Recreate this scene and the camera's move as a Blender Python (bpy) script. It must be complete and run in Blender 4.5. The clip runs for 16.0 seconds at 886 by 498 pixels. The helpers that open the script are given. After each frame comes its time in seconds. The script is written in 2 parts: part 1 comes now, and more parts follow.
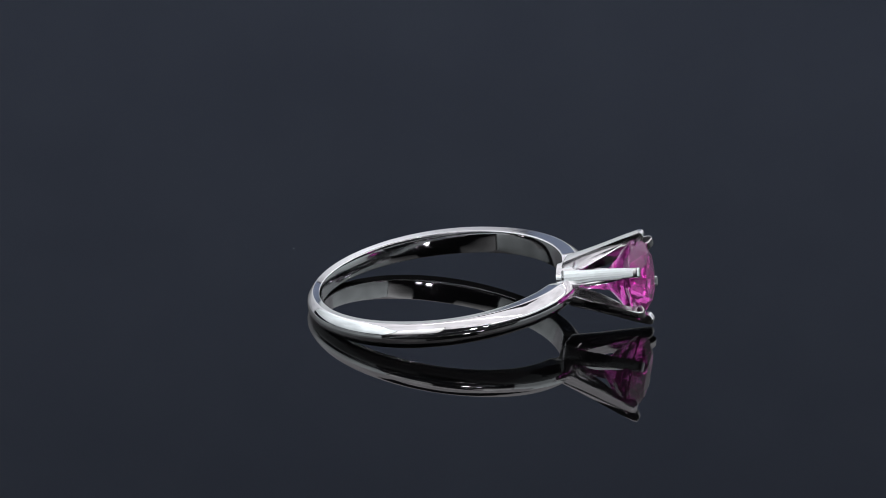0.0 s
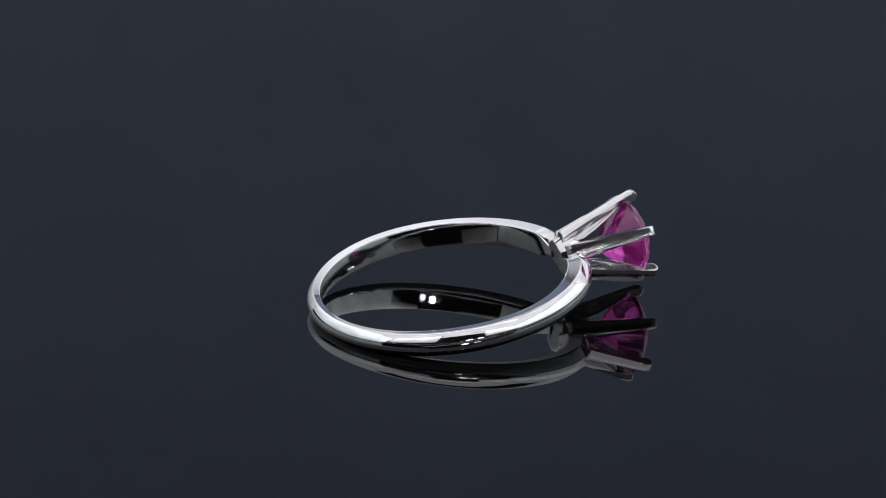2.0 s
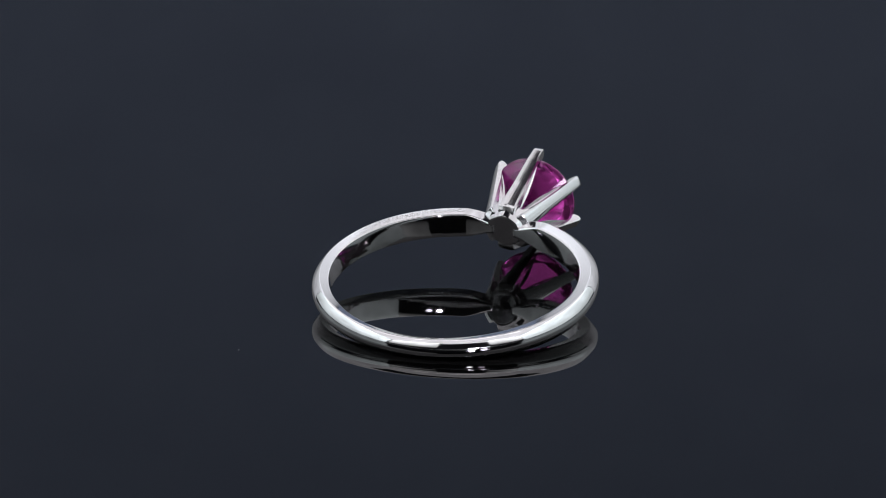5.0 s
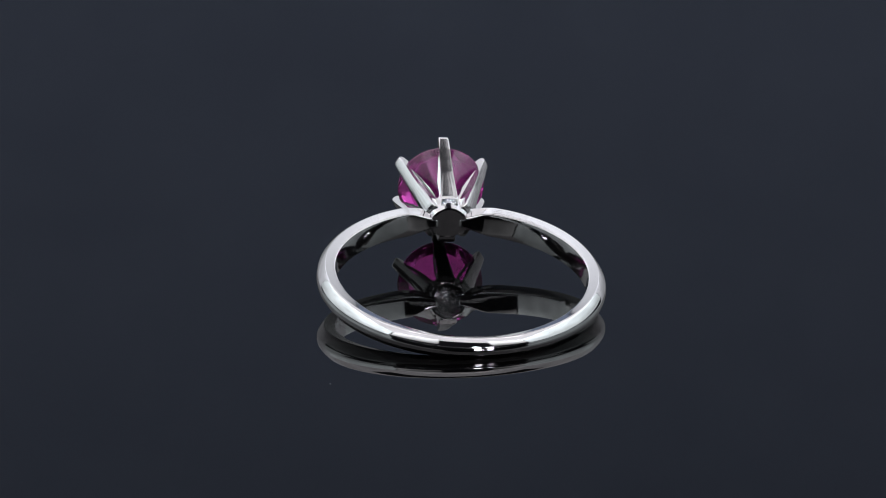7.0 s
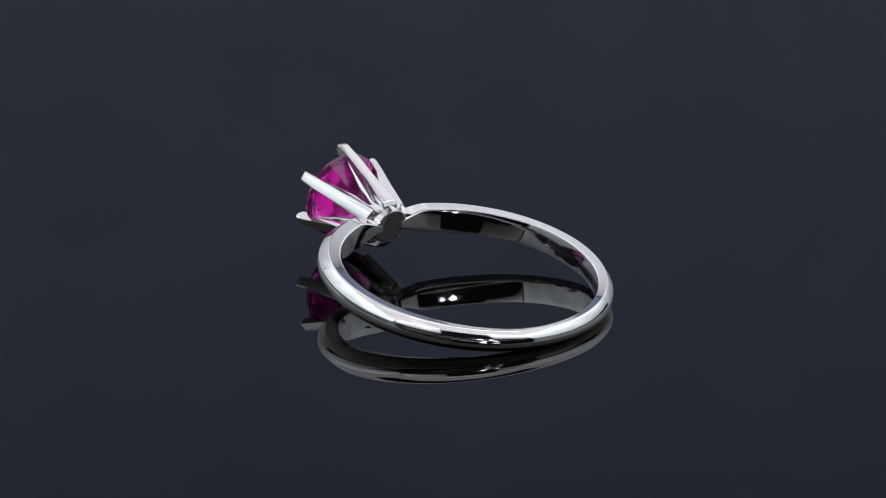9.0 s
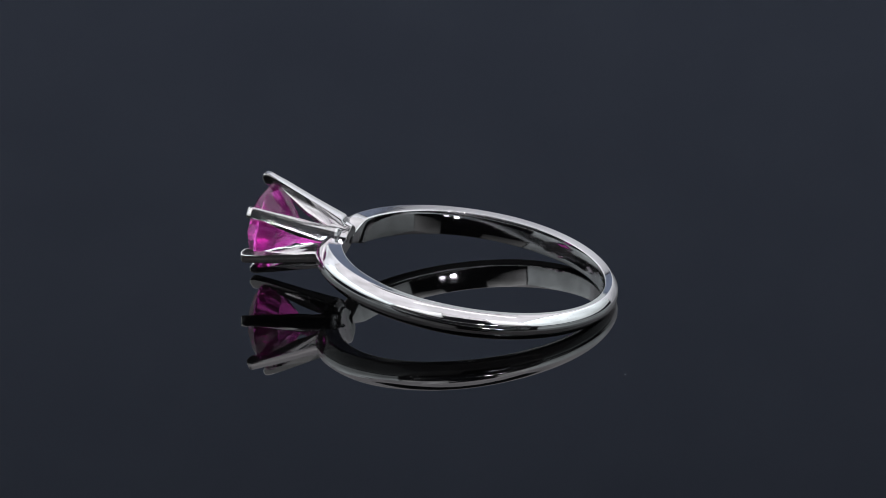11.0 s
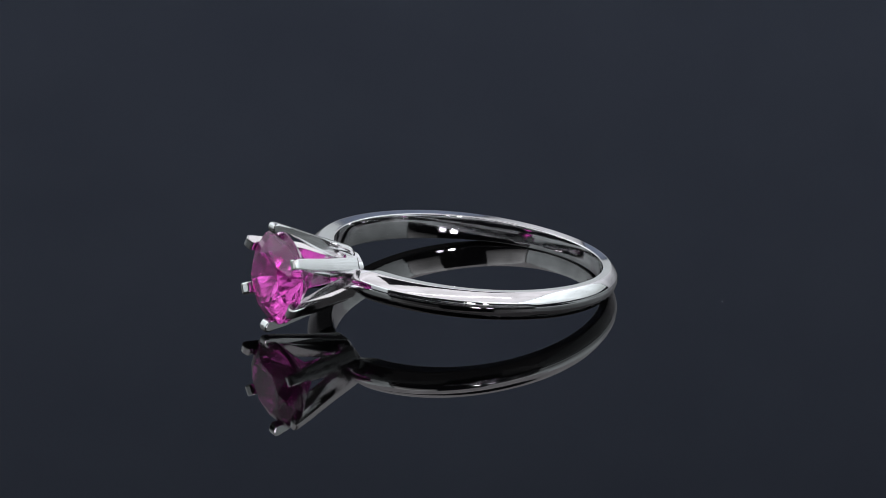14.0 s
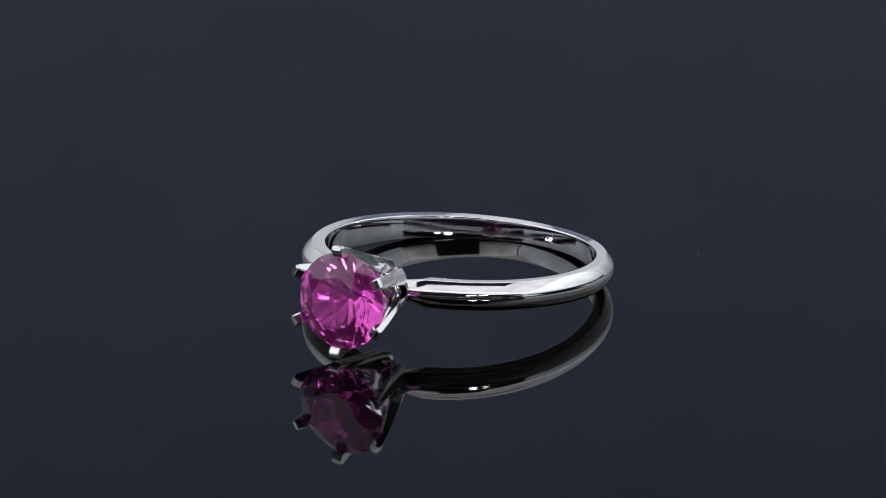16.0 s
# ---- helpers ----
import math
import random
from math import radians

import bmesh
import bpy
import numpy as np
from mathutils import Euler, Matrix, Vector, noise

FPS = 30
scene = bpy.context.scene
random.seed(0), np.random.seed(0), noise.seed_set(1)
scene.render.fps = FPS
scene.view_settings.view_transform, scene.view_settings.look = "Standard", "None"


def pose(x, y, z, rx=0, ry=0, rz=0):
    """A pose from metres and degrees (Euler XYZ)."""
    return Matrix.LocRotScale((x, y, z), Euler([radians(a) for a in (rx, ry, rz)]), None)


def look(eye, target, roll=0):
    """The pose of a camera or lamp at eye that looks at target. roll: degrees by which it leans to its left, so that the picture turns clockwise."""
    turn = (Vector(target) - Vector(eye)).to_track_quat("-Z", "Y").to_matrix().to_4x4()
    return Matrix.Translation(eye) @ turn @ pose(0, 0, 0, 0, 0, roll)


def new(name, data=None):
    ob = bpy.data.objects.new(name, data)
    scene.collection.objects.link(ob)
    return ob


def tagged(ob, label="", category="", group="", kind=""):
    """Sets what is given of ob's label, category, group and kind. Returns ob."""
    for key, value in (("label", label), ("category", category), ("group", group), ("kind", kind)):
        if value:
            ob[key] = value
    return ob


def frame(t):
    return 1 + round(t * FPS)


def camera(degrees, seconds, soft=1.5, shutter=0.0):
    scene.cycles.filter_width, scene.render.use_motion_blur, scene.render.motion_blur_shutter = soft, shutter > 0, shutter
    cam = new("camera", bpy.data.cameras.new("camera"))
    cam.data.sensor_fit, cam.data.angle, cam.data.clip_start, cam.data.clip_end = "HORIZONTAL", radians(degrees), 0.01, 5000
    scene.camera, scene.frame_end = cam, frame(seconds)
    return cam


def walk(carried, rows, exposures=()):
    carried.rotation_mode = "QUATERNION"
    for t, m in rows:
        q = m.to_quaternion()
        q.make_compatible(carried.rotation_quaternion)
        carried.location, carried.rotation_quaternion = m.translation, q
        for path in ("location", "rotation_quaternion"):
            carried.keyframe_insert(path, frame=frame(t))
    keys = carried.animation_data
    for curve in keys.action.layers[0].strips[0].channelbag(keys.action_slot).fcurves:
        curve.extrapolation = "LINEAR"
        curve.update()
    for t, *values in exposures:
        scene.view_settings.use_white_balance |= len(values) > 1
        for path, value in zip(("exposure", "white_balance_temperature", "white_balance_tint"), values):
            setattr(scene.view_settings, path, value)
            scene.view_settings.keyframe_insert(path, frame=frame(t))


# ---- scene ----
# Camera: a long macro lens on a slow slide towards the turntable.
cam = camera(8.966, 16.0, soft=0.8)
walk(cam, [
    (0, look((0.00000, -0.38124, 0.14624), (-0.00108, 0.00155, 0.00412), 0.47)),
    (4, look((0.00000, -0.37034, 0.14278), (-0.00100, 0.00140, 0.00370), 0.47)),
    (8, look((0.00000, -0.35946, 0.13928), (-0.00093, 0.00126, 0.00329), 0.47)),
    (12, look((0.00000, -0.34859, 0.13574), (-0.00086, 0.00112, 0.00291), 0.47)),
    (16, look((0.00000, -0.33774, 0.13217), (-0.00080, 0.00098, 0.00254), 0.47)),
], exposures=[(0, 0.08), (3, -0.02), (13, -0.02), (16, 0.06)])

# The turn of the table, degrees at each second.
TURN = [
    (0, -10.8), (0.5, -2.4), (1, 7.2), (1.5, 15.4), (2, 22.5), (2.5, 29.6), (3, 36.3), (3.5, 42.4), (4, 49.8),
    (6.5, 89.5), (7, 96.2), (7.5, 103.0), (8, 110.0), (8.5, 119.2), (9, 128.3), (11.5, 172.4), (12, 180.6),
    (12.5, 188.0), (13, 196.1), (13.5, 203.9), (14, 211.3), (14.5, 218.2), (15, 225.1), (15.5, 231.6), (16, 238.7),
]
# The ring lies on its back edge and its lowest prong: place on the table, tilt and lean.
RING_ON_TABLE = pose(-0.00089, -0.00024, 0.00186, 0, 0, 0) @ pose(0, 0, 0, 0, -7.35, 0) @ pose(0, 0, 0, 1.71, 0, 0)
MM = 0.001

# Studio: no daylight, a dim room.
world = bpy.data.worlds.new("studio_dark")
scene.world = world
world.use_nodes = True
world.node_tree.nodes["Background"].inputs["Color"].default_value = (0.6, 0.7, 0.8, 1)
world.node_tree.nodes["Background"].inputs["Strength"].default_value = 0.004
TOP_GLOW = 0.80
SIDE_GLOW = 1.62
BACK_GLOW = 0.98
STRIP_GLOW = 2.3
LED_GLOW = 42.0


# ---- materials ----
def material(name):
    m = bpy.data.materials.new(name)
    m.use_nodes = True
    return m, m.node_tree.nodes, m.node_tree.links, m.node_tree.nodes["Principled BSDF"]


def grain(nodes, links, scale, detail=4.0):
    co = nodes.new("ShaderNodeTexCoord")
    n = nodes.new("ShaderNodeTexNoise")
    n.inputs["Scale"].default_value = scale
    n.inputs["Detail"].default_value = detail
    links.new(co.outputs["Object"], n.inputs["Vector"])
    return n


def ramp(nodes, links, src, low, high, a=0.0, b=1.0):
    r = nodes.new("ShaderNodeMapRange")
    r.inputs["From Min"].default_value, r.inputs["From Max"].default_value = a, b
    r.inputs["To Min"].default_value, r.inputs["To Max"].default_value = low, high
    links.new(src, r.inputs["Value"])
    return r.outputs["Result"]


def tinted(nodes, links, src, c0, c1, a=0.3, b=0.7):
    r = nodes.new("ShaderNodeValToRGB")
    r.color_ramp.elements[0].position, r.color_ramp.elements[1].position = a, b
    r.color_ramp.elements[0].color, r.color_ramp.elements[1].color = (*c0, 1), (*c1, 1)
    links.new(src, r.inputs["Fac"])
    return r.outputs["Color"]


def bumped(nodes, links, src, bsdf, strength, distance):
    b = nodes.new("ShaderNodeBump")
    b.inputs["Strength"].default_value, b.inputs["Distance"].default_value = strength, distance
    links.new(src, b.inputs["Height"])
    links.new(b.outputs["Normal"], bsdf.inputs["Normal"])


def silver_material(name, rough, bump):
    m, nodes, links, bsdf = material(name)
    bsdf.inputs["Metallic"].default_value = 1.0
    fine = grain(nodes, links, 2600.0)
    broad = grain(nodes, links, 260.0, 3.0)
    links.new(tinted(nodes, links, broad.outputs["Fac"], (0.81, 0.805, 0.825), (0.86, 0.855, 0.865)), bsdf.inputs["Base Color"])
    links.new(ramp(nodes, links, fine.outputs["Fac"], rough * 0.6, rough * 1.6), bsdf.inputs["Roughness"])
    bumped(nodes, links, broad.outputs["Fac"], bsdf, bump, 0.00006)
    return m


def polished_band_material():
    """Silver polished round the band: faint streaks that follow its curve."""
    m = silver_material("polished_silver_band", 0.06, 0.1)
    nodes, links = m.node_tree.nodes, m.node_tree.links
    bsdf = nodes["Principled BSDF"]
    co = nodes.new("ShaderNodeTexCoord")
    xyz = nodes.new("ShaderNodeSeparateXYZ")
    links.new(co.outputs["Object"], xyz.inputs["Vector"])
    flat = nodes.new("ShaderNodeCombineXYZ")
    links.new(xyz.outputs["X"], flat.inputs["X"])
    links.new(xyz.outputs["Y"], flat.inputs["Y"])
    far = nodes.new("ShaderNodeVectorMath")
    far.operation = "LENGTH"
    links.new(flat.outputs["Vector"], far.inputs[0])
    rz = nodes.new("ShaderNodeCombineXYZ")
    links.new(far.outputs["Value"], rz.inputs["X"])
    links.new(xyz.outputs["Z"], rz.inputs["Z"])
    streak = nodes.new("ShaderNodeTexNoise")
    streak.inputs["Scale"].default_value = 6500.0
    streak.inputs["Detail"].default_value = 3.0
    links.new(rz.outputs["Vector"], streak.inputs["Vector"])
    bumped(nodes, links, streak.outputs["Fac"], bsdf, 1.0, 0.0000020)
    return m


SILVER = polished_band_material()
SILVER_CAST = silver_material("cast_silver", 0.13, 0.35)


def gem_material():
    m, nodes, links, bsdf = material("pink_gem")
    bsdf.inputs["Base Color"].default_value = (1.0, 0.14, 0.74, 1)
    bsdf.inputs["Transmission Weight"].default_value = 0.92
    bsdf.inputs["IOR"].default_value = 1.76
    bsdf.inputs["Roughness"].default_value = 0.02
    return m


GEM = gem_material()


def acrylic_material():
    m, nodes, links, bsdf = material("black_acrylic")
    smear = grain(nodes, links, 38.0, 5.0)
    links.new(tinted(nodes, links, smear.outputs["Fac"], (0.0010, 0.0010, 0.0011), (0.0018, 0.0018, 0.0019)), bsdf.inputs["Base Color"])
    links.new(ramp(nodes, links, smear.outputs["Fac"], 0.004, 0.016), bsdf.inputs["Roughness"])
    bsdf.inputs["IOR"].default_value = 1.34
    return m


ACRYLIC = acrylic_material()


def matte_material(name, c0, c1, scale, rough=0.85, bump=0.15, distance=0.0004):
    m, nodes, links, bsdf = material(name)
    n = grain(nodes, links, scale)
    links.new(tinted(nodes, links, n.outputs["Fac"], c0, c1), bsdf.inputs["Base Color"])
    bsdf.inputs["Roughness"].default_value = rough
    bumped(nodes, links, n.outputs["Fac"], bsdf, bump, distance)
    return m


PAPER = matte_material("blue_grey_paper", (0.262, 0.308, 0.428), (0.293, 0.344, 0.470), 60.0)
ROOM = matte_material("dark_room_paint", (0.026, 0.025, 0.036), (0.034, 0.033, 0.046), 12.0)
DESK = matte_material("dark_desk_top", (0.016, 0.016, 0.017), (0.026, 0.025, 0.025), 30.0, 0.6)
CASING = matte_material("black_casing", (0.012, 0.012, 0.012), (0.018, 0.018, 0.018), 200.0, 0.5)
FABRIC = matte_material("white_tent_fabric", (0.74, 0.74, 0.75), (0.80, 0.80, 0.80), 900.0, 0.9, 0.2, 0.0002)
LINT = matte_material("pale_lint", (0.55, 0.55, 0.56), (0.7, 0.7, 0.7), 9000.0, 0.9, 0.3, 0.00002)


def glow_material(name, colour, strength, low=1.0, axis="Z"):
    """A diffuser that glows by itself, its fall-off painted in: low times its strength at the start of the axis."""
    m = bpy.data.materials.new(name)
    m.use_nodes = True
    nodes, links = m.node_tree.nodes, m.node_tree.links
    nodes.remove(nodes["Principled BSDF"])
    e = nodes.new("ShaderNodeEmission")
    e.inputs["Color"].default_value = (*colour, 1)
    co = nodes.new("ShaderNodeTexCoord")
    xyz = nodes.new("ShaderNodeSeparateXYZ")
    links.new(co.outputs["Generated"], xyz.inputs["Vector"])
    # Broad random blotches in the glow, so a panel seems unevenly lit.
    mottle = grain(nodes, links, 7.0, 2.0)
    mul = nodes.new("ShaderNodeMath")
    mul.operation = "MULTIPLY"
    links.new(ramp(nodes, links, xyz.outputs[axis], strength * low, strength), mul.inputs[0])
    links.new(ramp(nodes, links, mottle.outputs["Fac"], 0.80, 1.20, 0.3, 0.7), mul.inputs[1])
    links.new(mul.outputs["Value"], e.inputs["Strength"])
    links.new(e.outputs["Emission"], nodes["Material Output"].inputs["Surface"])
    return m


TOP_LIGHT = glow_material("overhead_diffuser", (1.0, 0.98, 1.03), TOP_GLOW)
ROOF_LIGHT = glow_material("roof_diffuser", (1.0, 0.98, 1.03), TOP_GLOW * 1.08)
SIDE_LIGHT = glow_material("side_diffuser", (0.89, 0.97, 1.0), SIDE_GLOW * 1.0, 0.26)
FRONT_LIGHT = glow_material("front_diffuser", (0.97, 0.98, 1.0), SIDE_GLOW * 1.1, 0.06)
BACK_LIGHT = glow_material("back_diffuser", (0.94, 0.96, 1.03), BACK_GLOW * 1.15, 0.3)
STRIP_LIGHT = glow_material("strip_tube", (1.0, 0.95, 0.97), STRIP_GLOW)
LED_DIM = glow_material("dimmed_led_lens", (0.92, 0.86, 1.0), LED_GLOW * 0.3)
LOW_LIGHT = glow_material("low_back_diffuser", (0.90, 0.96, 1.0), BACK_GLOW * 0.55)
LED_LIGHT = glow_material("led_lens", (0.97, 0.93, 1.0), LED_GLOW)


# ---- building helpers ----
def part(name, bm, mat, parent=None, label="", smooth=False):
    bmesh.ops.recalc_face_normals(bm, faces=bm.faces[:])
    data = bpy.data.meshes.new(name)
    bm.to_mesh(data)
    bm.free()
    data.materials.append(mat)
    if smooth:
        data.polygons.foreach_set("use_smooth", [True] * len(data.polygons))
    ob = new(name, data)
    if parent is not None:
        ob.parent = parent
    if label:
        tagged(ob, label)
    return ob


def box(bm, size, at, m=None):
    r = bmesh.ops.create_cube(bm, size=1.0)
    bmesh.ops.scale(bm, vec=size, verts=r["verts"])
    bmesh.ops.translate(bm, vec=at, verts=r["verts"])
    if m is not None:
        bmesh.ops.transform(bm, matrix=m, verts=r["verts"])
    return r["verts"]


def bevel(bm, width, segments=2):
    bmesh.ops.bevel(bm, geom=bm.edges[:] + bm.verts[:], offset=width, segments=segments, affect="EDGES", profile=0.5)


def smoothstep(a, b, x):
    u = min(1.0, max(0.0, (x - a) / (b - a)))
    return u * u * (3 - 2 * u)


# ---- the room round the table ----
def build_room():
    for name, size, at in (
        ("floor", (2.4, 2.4, 0.04), (0, 0, -0.78)),
        ("ceiling", (2.4, 2.4, 0.04), (0, 0, 1.22)),
        ("wall_north", (2.4, 0.04, 1.96), (0, 1.18, 0.22)),
        ("wall_south", (2.4, 0.04, 1.96), (0, -1.18, 0.22)),
        ("wall_east", (0.04, 2.32, 1.96), (1.18, 0, 0.22)),
        ("wall_west", (0.04, 2.32, 1.96), (-1.18, 0, 0.22)),
    ):
        bm = bmesh.new()
        box(bm, size, at)
        tagged(part(name, bm, ROOM), "dark painted surface of the dim studio", kind="structure")


def build_desk():
    desk = tagged(new("desk"), "dark matte desk under the turntable", "desk")
    bm = bmesh.new()
    box(bm, (1.5, 1.3, 0.03), (0, 0, -0.045))
    bevel(bm, 0.004)
    part("desk_top", bm, DESK, desk)
    for sx in (-0.7, 0.7):
        for sy in (-0.6, 0.6):
            bm = bmesh.new()
            box(bm, (0.05, 0.05, 0.70), (sx, sy, -0.41))
            bevel(bm, 0.003)
            part("leg", bm, DESK, desk)


def build_backdrop():
    # A paper sheet that hangs in the slot of the tent's back wall, slightly bowed.
    bm = bmesh.new()
    rows = []
    for z in np.linspace(0.112, 0.236, 9):
        rows.append([bm.verts.new((x, 0.466 + 0.006 * math.cos(x * 16) - 0.004 * math.sin(z * 20), z)) for x in np.linspace(-0.088, 0.088, 13)])
    for a, b in zip(rows, rows[1:]):
        for i in range(12):
            bm.faces.new((a[i], a[i + 1], b[i + 1], b[i]))
    ext = bmesh.ops.extrude_face_region(bm, geom=bm.faces[:])
    bmesh.ops.translate(bm, vec=(0, 0.0008, 0), verts=[v for v in ext["geom"] if isinstance(v, bmesh.types.BMVert)])
    tagged(part("backdrop", bm, PAPER, smooth=True), "plain blue-grey paper sheet behind the turntable", kind="structure")


def build_tent():
    # White fabric cube on the desk, open to the camera and, in the middle of the back, to the paper sheet.
    tent = tagged(new("light_tent"), "white fabric light tent with glowing panels, standing on the desk", "light tent")
    def panel(name, size, at, mat):
        bm = bmesh.new()
        box(bm, size, at)
        bmesh.ops.subdivide_edges(bm, edges=bm.edges[:], cuts=3, use_grid_fill=True)
        part(name, bm, mat, tent)
    # The roof; an opening is added in its middle to darken the band's reflection.
    panel("roof_panel", (0.92, 0.375, 0.003), (0, -0.1575, 0.43), ROOF_LIGHT)
    panel("roof_panel", (0.92, 0.27, 0.003), (0, 0.325, 0.43), ROOF_LIGHT)
    for s in (-1, 1):
        panel("roof_panel", (0.26, 0.16, 0.003), (s * 0.33, 0.11, 0.43), ROOF_LIGHT)
    panel("front_flap", (0.355, 0.003, 0.2475), (-0.2675, -0.348, 0.30375), FRONT_LIGHT)
    panel("front_flap", (0.285, 0.003, 0.2475), (0.3175, -0.348, 0.30375), FRONT_LIGHT)
    # Glowing piece over the camera opening, added to brighten the prongs' outer faces.
    panel("front_flap", (0.255, 0.003, 0.075), (0.0435, -0.348, 0.390), TOP_LIGHT)
    panel("front_rail", (0.92, 0.006, 0.012), (0, -0.350, 0.045), FABRIC)
    panel("strip_light", (0.46, 0.020, 0.008), (0.06, -0.145, 0.420), STRIP_LIGHT)
    panel("back_panel", (0.190, 0.003, 0.134), (0, 0.462, 0.040), LOW_LIGHT)
    panel("back_panel", (0.190, 0.003, 0.184), (0, 0.462, 0.331), BACK_LIGHT)
    for s in (-1, 1):
        panel("side_panel", (0.003, 0.80, 0.385), (s * 0.462, 0.06, 0.230), SIDE_LIGHT)
        panel("back_panel", (0.36, 0.003, 0.452), (s * 0.275, 0.462, 0.197), BACK_LIGHT)
        for y in (-0.354, 0.468):
            bm = bmesh.new()
            box(bm, (0.008, 0.008, 0.466), (s * 0.470, y, 0.203))
            bevel(bm, 0.001)
            part("pole", bm, CASING, tent)


def build_lamp_stand():
    stand = tagged(new("lamp_stand"), "black desk stand with two small bright led spots", "lamp stand")
    bm = bmesh.new()
    bmesh.ops.create_cone(bm, cap_ends=True, segments=48, radius1=0.05, radius2=0.045, depth=0.012)
    bmesh.ops.translate(bm, vec=(0.16, -0.42, -0.024), verts=bm.verts[:])
    part("foot", bm, CASING, stand)
    bm = bmesh.new()
    box(bm, (0.008, 0.008, 0.15), (0.16, -0.42, 0.055))
    box(bm, (0.10, 0.008, 0.008), (0.116, -0.42, 0.128))
    bevel(bm, 0.001)
    part("pole", bm, CASING, stand)
    for x, r in ((0.096, 0.020), (0.172, 0.020)):
        m = look((x, -0.40, 0.112), (0, 0, 0.0))
        bm = bmesh.new()
        bmesh.ops.create_cone(bm, cap_ends=True, segments=24, radius1=r * 1.3, radius2=r * 0.9, depth=0.03)
        bmesh.ops.translate(bm, vec=(0, 0, 0.0185), verts=bm.verts[:])
        bmesh.ops.transform(bm, matrix=m, verts=bm.verts[:])
        head = part("barrel", bm, CASING, stand)
        bm = bmesh.new()
        bmesh.ops.create_uvsphere(bm, u_segments=20, v_segments=10, radius=r)
        bmesh.ops.scale(bm, vec=(1, 1, 0.2), verts=bm.verts[:])
        bmesh.ops.transform(bm, matrix=m, verts=bm.verts[:])
        part("lens", bm, LED_LIGHT if x < 0.1 else LED_DIM, head, "glowing clear lens", True)


def build_turntable():
    table = tagged(new("turntable"), "glossy black acrylic turntable with a single speck of dust", "turntable")
    bm = bmesh.new()
    bmesh.ops.create_cone(bm, cap_ends=True, segments=160, radius1=0.17, radius2=0.17, depth=0.008)
    bmesh.ops.translate(bm, vec=(0, 0, -0.004), verts=bm.verts[:])
    rim = [e for e in bm.edges if abs(e.verts[0].co.z - e.verts[1].co.z) < 1e-6]
    bmesh.ops.bevel(bm, geom=rim, offset=0.0012, segments=3, affect="EDGES", profile=0.5)
    part("plate", bm, ACRYLIC, table)
    bm = bmesh.new()
    bmesh.ops.create_cone(bm, cap_ends=True, segments=64, radius1=0.11, radius2=0.10, depth=0.022)
    bmesh.ops.translate(bm, vec=(0, 0, -0.019), verts=bm.verts[:])
    part("base", bm, CASING, table)
    # A speck of dust lying on the plate.
    for x, y, r in ((-14.3, 9.9, 0.026),):
        bm = bmesh.new()
        bmesh.ops.create_icosphere(bm, subdivisions=2, radius=r * MM)
        for v in bm.verts:
            v.co *= 1 + 0.35 * noise.noise(v.co / MM * 14 + Vector((x, y, 0)))
        bmesh.ops.translate(bm, vec=(x * MM, y * MM, r * 0.8 * MM), verts=bm.verts[:])
        part("dust_speck", bm, LINT, table)
    return table


def profile(s):
    """Half of the shank's section, inside to outside, at s degrees from the setting: (radius, height) in mm."""
    near = 1 - smoothstep(24, 85, s)
    end = 1 - smoothstep(5, 20, s)
    back = smoothstep(90, 180, s)
    ri = 8.62 + 0.40 * back - 0.12 * end
    ro = 9.93 + 0.07 * back + 0.42 * near - 0.10 * end
    wo = 0.93 - 0.15 * back + 0.02 * near - 0.24 * end
    wi = wo - 0.09 - 0.08 * back - 0.42 * end
    bow = 0.035 * (wi / 0.69) ** 2
    pts = [(ri + bow * k ** 3, wi * k) for k in (0.0, 0.2, 0.4, 0.55, 0.7, 0.82, 0.92, 0.97, 1.0)]
    # A crisp lip, a shoulder that rises to a soft ridge, a bowed outer slope, a crease and the outer wall.
    r0 = ri + bow
    r1 = r0 + (ro - r0) * (0.54 - 0.08 * back)
    for u in (0.03, 0.08, 0.16, 0.3, 0.5, 0.7, 0.86, 0.93, 0.97, 1.0):
        pts.append((r0 + (r1 - r0) * u, wi + (wo - wi) * (0.25 * min(1.0, u / 0.08) + 0.75 * u ** 0.9)))
    re, ze = ro - 0.04, wo * (0.25 + 0.04 * back + 0.08 * near)
    for k in range(1, 15):
        u = 0.92 * k / 14
        lift = 0.10 * (u * (1 - u)) ** 0.6
        pts.append((r1 + (re - r1) * u + lift, wo + (ze - wo) * u + lift))
    ra, za = pts[-1]
    r2, z2 = ro - 0.02, ze * 0.6
    for k in range(1, 7):
        u = k / 6
        pts.append(((1 - u) ** 2 * ra + 2 * u * (1 - u) * (re + 0.005) + u * u * r2, (1 - u) ** 2 * za + 2 * u * (1 - u) * (ze + 0.02) + u * u * z2))
    for u in (0.75, 0.5, 0.25, 0.0):
        pts.append((ro - 0.02 * u * u, z2 * u))
    return pts


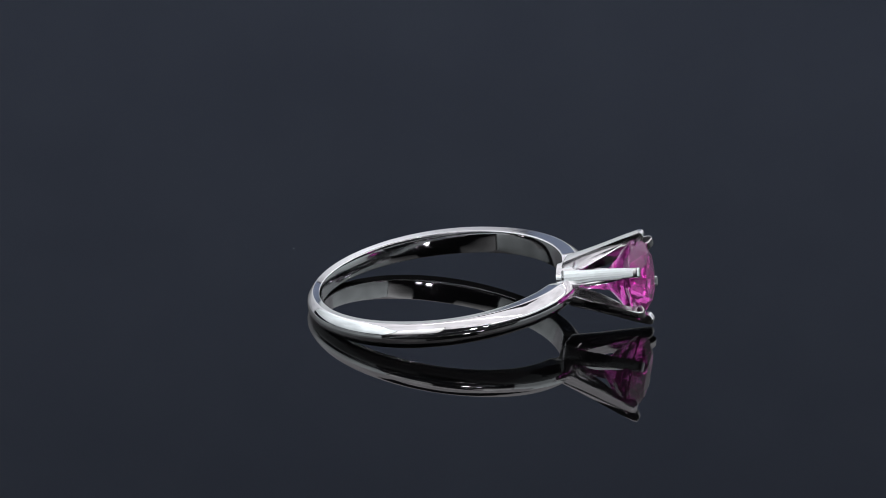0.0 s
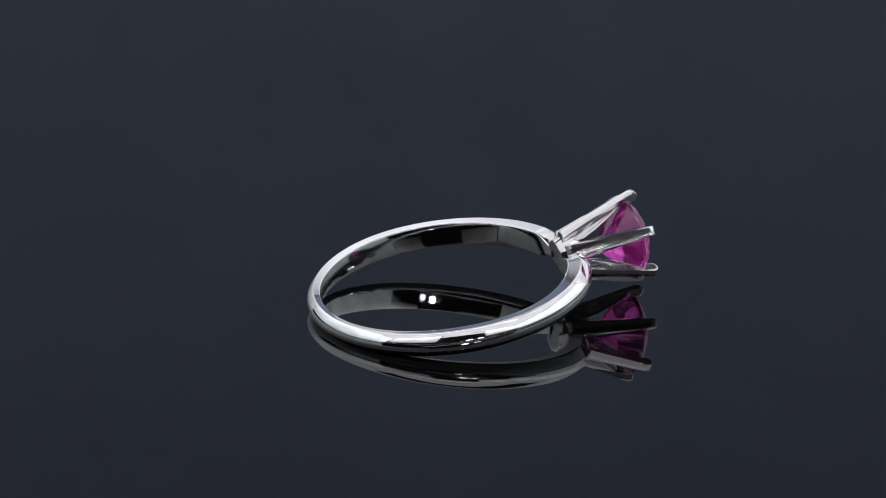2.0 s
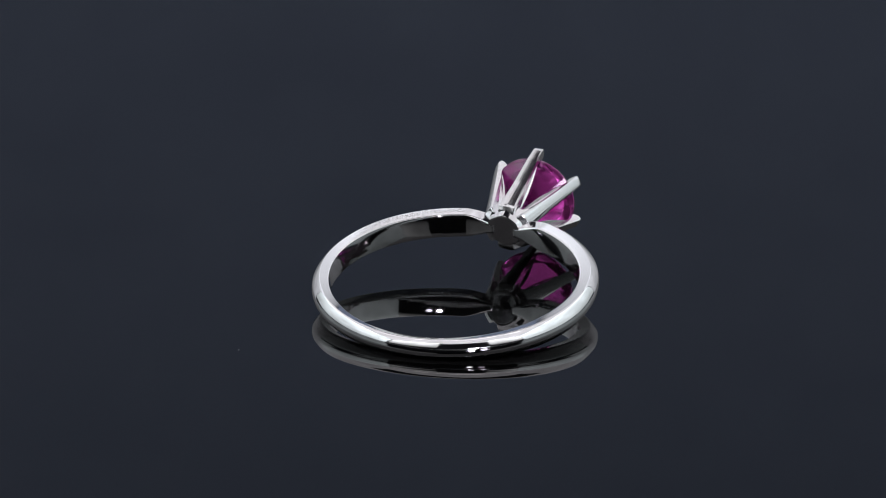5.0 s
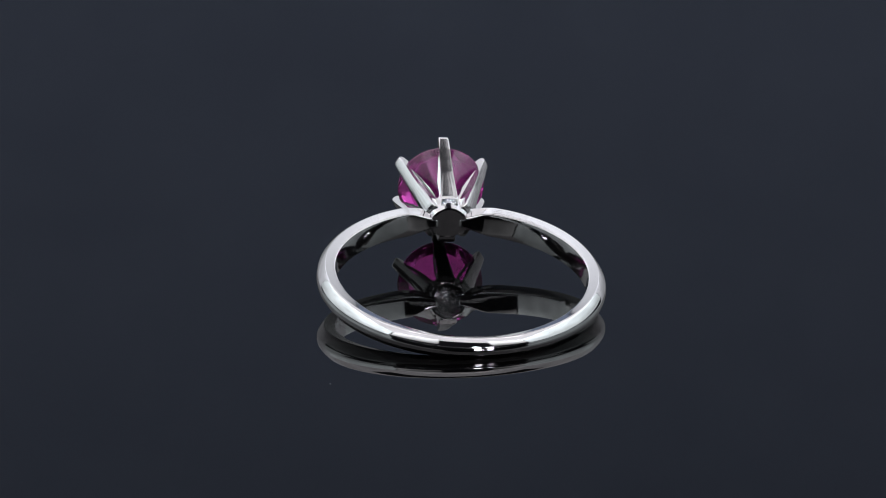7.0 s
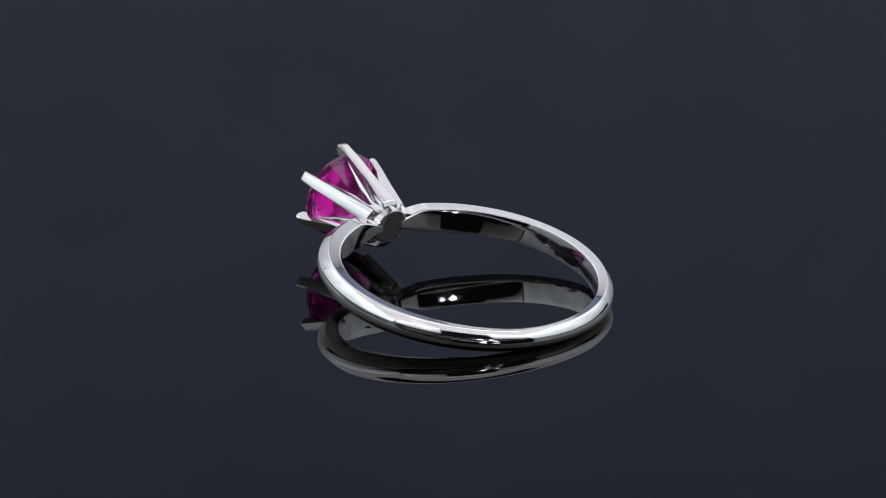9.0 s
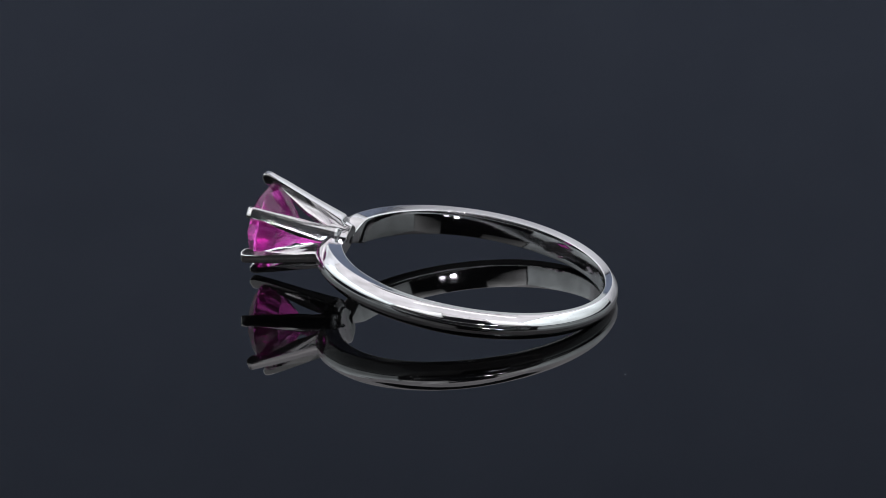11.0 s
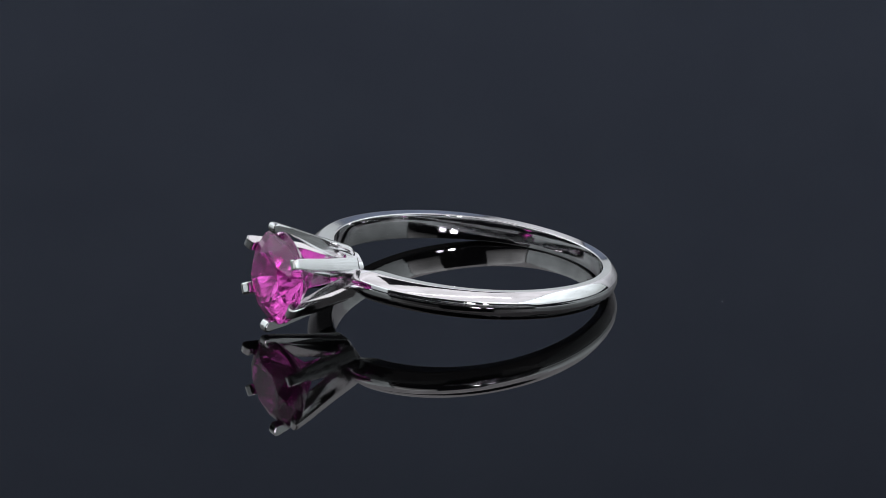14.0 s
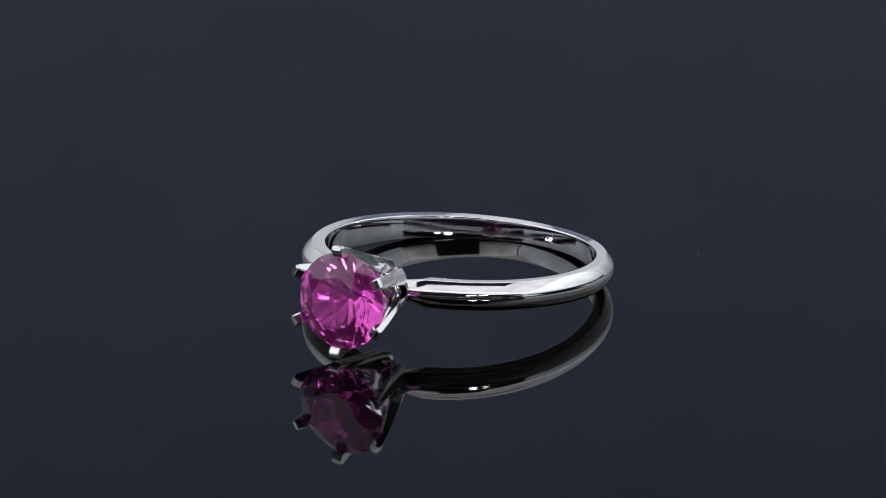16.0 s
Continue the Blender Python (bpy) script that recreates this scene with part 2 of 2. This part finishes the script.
def build_shank(ring):
    bm = bmesh.new()
    rings = []
    s0 = 5.0
    n = 300
    for i in range(n + 1):
        a = s0 + (360 - 2 * s0) * i / n
        s = min(a, 360 - a)
        sign = 1 if a <= 180 else -1
        half = profile(s)
        loop = half + [(r, -z) for r, z in half[-2:0:-1]]
        ri, ro = half[0][0], half[-1][0]
        lag = 7.5 * math.exp(-(s - s0) / 6.0)
        row = []
        for r, z in loop:
            ang = math.radians(sign * (s + lag * (r - ri) / (ro - ri)))
            row.append(bm.verts.new((r * math.cos(ang) * MM, r * math.sin(ang) * MM, z * MM)))
        rings.append(row)
    m = len(rings[0])
    for a, b in zip(rings, rings[1:]):
        for k in range(m):
            bm.faces.new((a[k], a[(k + 1) % m], b[(k + 1) % m], b[k]))
    for cap in (rings[0], rings[-1]):
        bm.faces.new(cap)
    ob = part("shank", bm, SILVER, ring, "polished silver band, thicker towards the setting", True)
    for p in ob.data.polygons:
        if p.loop_total > 4:
            p.use_smooth = False


PRONG_SIDE = [
    (8.84, 1.36), (9.08, 1.76), (11.5, 2.52), (13.6, 3.24), (14.62, 3.58), (14.92, 3.55), (15.02, 3.25),
    (14.80, 2.86), (14.52, 2.78), (14.22, 2.98), (13.86, 3.02), (13.55, 2.84), (13.0, 2.46), (12.3, 2.10),
    (11.5, 1.68), (10.4, 1.12), (9.6, 0.80), (8.84, 1.00),
]


def build_prong(ring, phi):
    # A tapered blade; its outer face is crowned.
    bm = bmesh.new()
    turn = Matrix.Rotation(-phi, 4, "X")
    n = len(PRONG_SIDE)
    rows = []
    for x, r in PRONG_SIDE:
        h = 0.47 - 0.11 * (x - 8.35) / 6.6
        if x < 13.3 and r < 2.2:
            # The blades thicken inwards and run together at the foot.
            h = max(h * 0.85, min(0.62, r * 0.57))
        rows.append((x, r, h))
    sides = [[bm.verts.new(turn @ Vector((x * MM, s * h * MM, r * MM))) for x, r, h in rows] for s in (-1, 1)]
    bm.faces.new(sides[0])
    bm.faces.new(sides[1][::-1])
    for k in range(n):
        bm.faces.new((sides[0][k], sides[1][k], sides[1][(k + 1) % n], sides[0][(k + 1) % n]))
    bevel(bm, 0.10 * MM, 2)
    cuts = [e for e in bm.edges if abs((turn.inverted() @ (e.verts[0].co - e.verts[1].co)).y) > 0.3 * MM]
    bmesh.ops.subdivide_edges(bm, edges=cuts, cuts=3)
    back = turn.inverted()
    for v in bm.verts:
        p = back @ v.co
        outer = 1.46 * MM + (p.x - 8.18 * MM) * 0.329
        if p.z > outer - 0.12 * MM and p.x < 14.9 * MM:
            p.z += 0.03 * MM * (1 - (p.y / (0.40 * MM)) ** 2)
            v.co = turn @ p
    part("prong", bm, SILVER_CAST, ring)


def build_collar(ring):
    # A cup that closes the foot of the setting, scalloped between the prongs, hollowed underneath to follow the finger.
    bm = bmesh.new()
    n = 72
    rows = []
    for k in range(n):
        a = 2 * math.pi * k / n
        lobe = math.cos(6 * a)
        rim = 10.1 + 0.45 * lobe
        row = []
        for x, r in ((8.58, 0.03), (8.58, 0.60), (8.58, 1.10), (8.60, 1.20 + 0.03 * lobe), (8.64, 1.25 + 0.03 * lobe), (9.1, 1.44 + 0.06 * lobe),
                     (rim, 1.40 + (rim - 9.1) * 0.32), (rim, 1.12 + (rim - 9.1) * 0.32), (10.0, 0.6)):
            if x < 9.0:
                x -= (r * math.sin(a)) ** 2 / 17 + 0.16 * r * math.cos(a)
            row.append(bm.verts.new((x * MM, r * math.sin(a) * MM, r * math.cos(a) * MM)))
        rows.append(row)
    for k in range(n):
        a, b = rows[k], rows[(k + 1) % n]
        for j in range(len(a) - 1):
            bm.faces.new((a[j], a[j + 1], b[j + 1], b[j]))
    bm.faces.new([row[0] for row in rows])
    bm.faces.new([row[-1] for row in rows])
    part("collar", bm, SILVER, ring, "scalloped silver cup at the foot of the prongs")


def build_gem(ring):
    bm = bmesh.new()
    R, X = 3.05, 14.18
    tc, tp = math.tan(math.radians(34.5)), math.tan(math.radians(40.7))
    pts = []
    for k in range(8):
        a, b = math.radians(45 * k + 7), math.radians(45 * k + 29.5)
        pts += [(0.56, a, (1 - 0.56) * tc), (0.80, b, (1 - 0.80 * math.cos(math.radians(22.5))) * tc)]
        pts += [(0.22, b, -(1 - 0.22 * math.cos(math.radians(22.5))) * tp - 0.035)]
        for c in (a, b):
            mid = c + math.radians(11.25)
            pts += [(1.0, c, 0.008), (1.0, c, -0.043), (0.998, mid, 0.0), (0.998, mid, -0.035)]
    pts.append((0.0, 0.0, -tp * 0.995 - 0.035))
    for r, a, z in pts:
        bm.verts.new(((X + R * z) * MM, R * r * math.sin(a) * MM, R * r * math.cos(a) * MM))
    bmesh.ops.convex_hull(bm, input=bm.verts[:])
    part("gemstone", bm, GEM, ring, "round faceted bright pink gemstone")


def build_ring():
    ring = tagged(new("ring"), "polished silver solitaire ring with a round pink gemstone lying flat", "ring")
    build_shank(ring)
    for deg in (0, 61.7, 118.3, 180, 241.7, 298.3):
        build_prong(ring, math.radians(deg - 1.2))
    build_collar(ring)
    build_gem(ring)
    return ring


build_room()
build_desk()
build_backdrop()
build_tent()
build_lamp_stand()
turntable = build_turntable()
ring = build_ring()


def motions():
    walk(turntable, [(t, pose(0, 0, 0, 0, 0, a)) for t, a in TURN])
    walk(ring, [(t, pose(0, 0, 0, 0, 0, a) @ RING_ON_TABLE) for t, a in TURN])


motions()
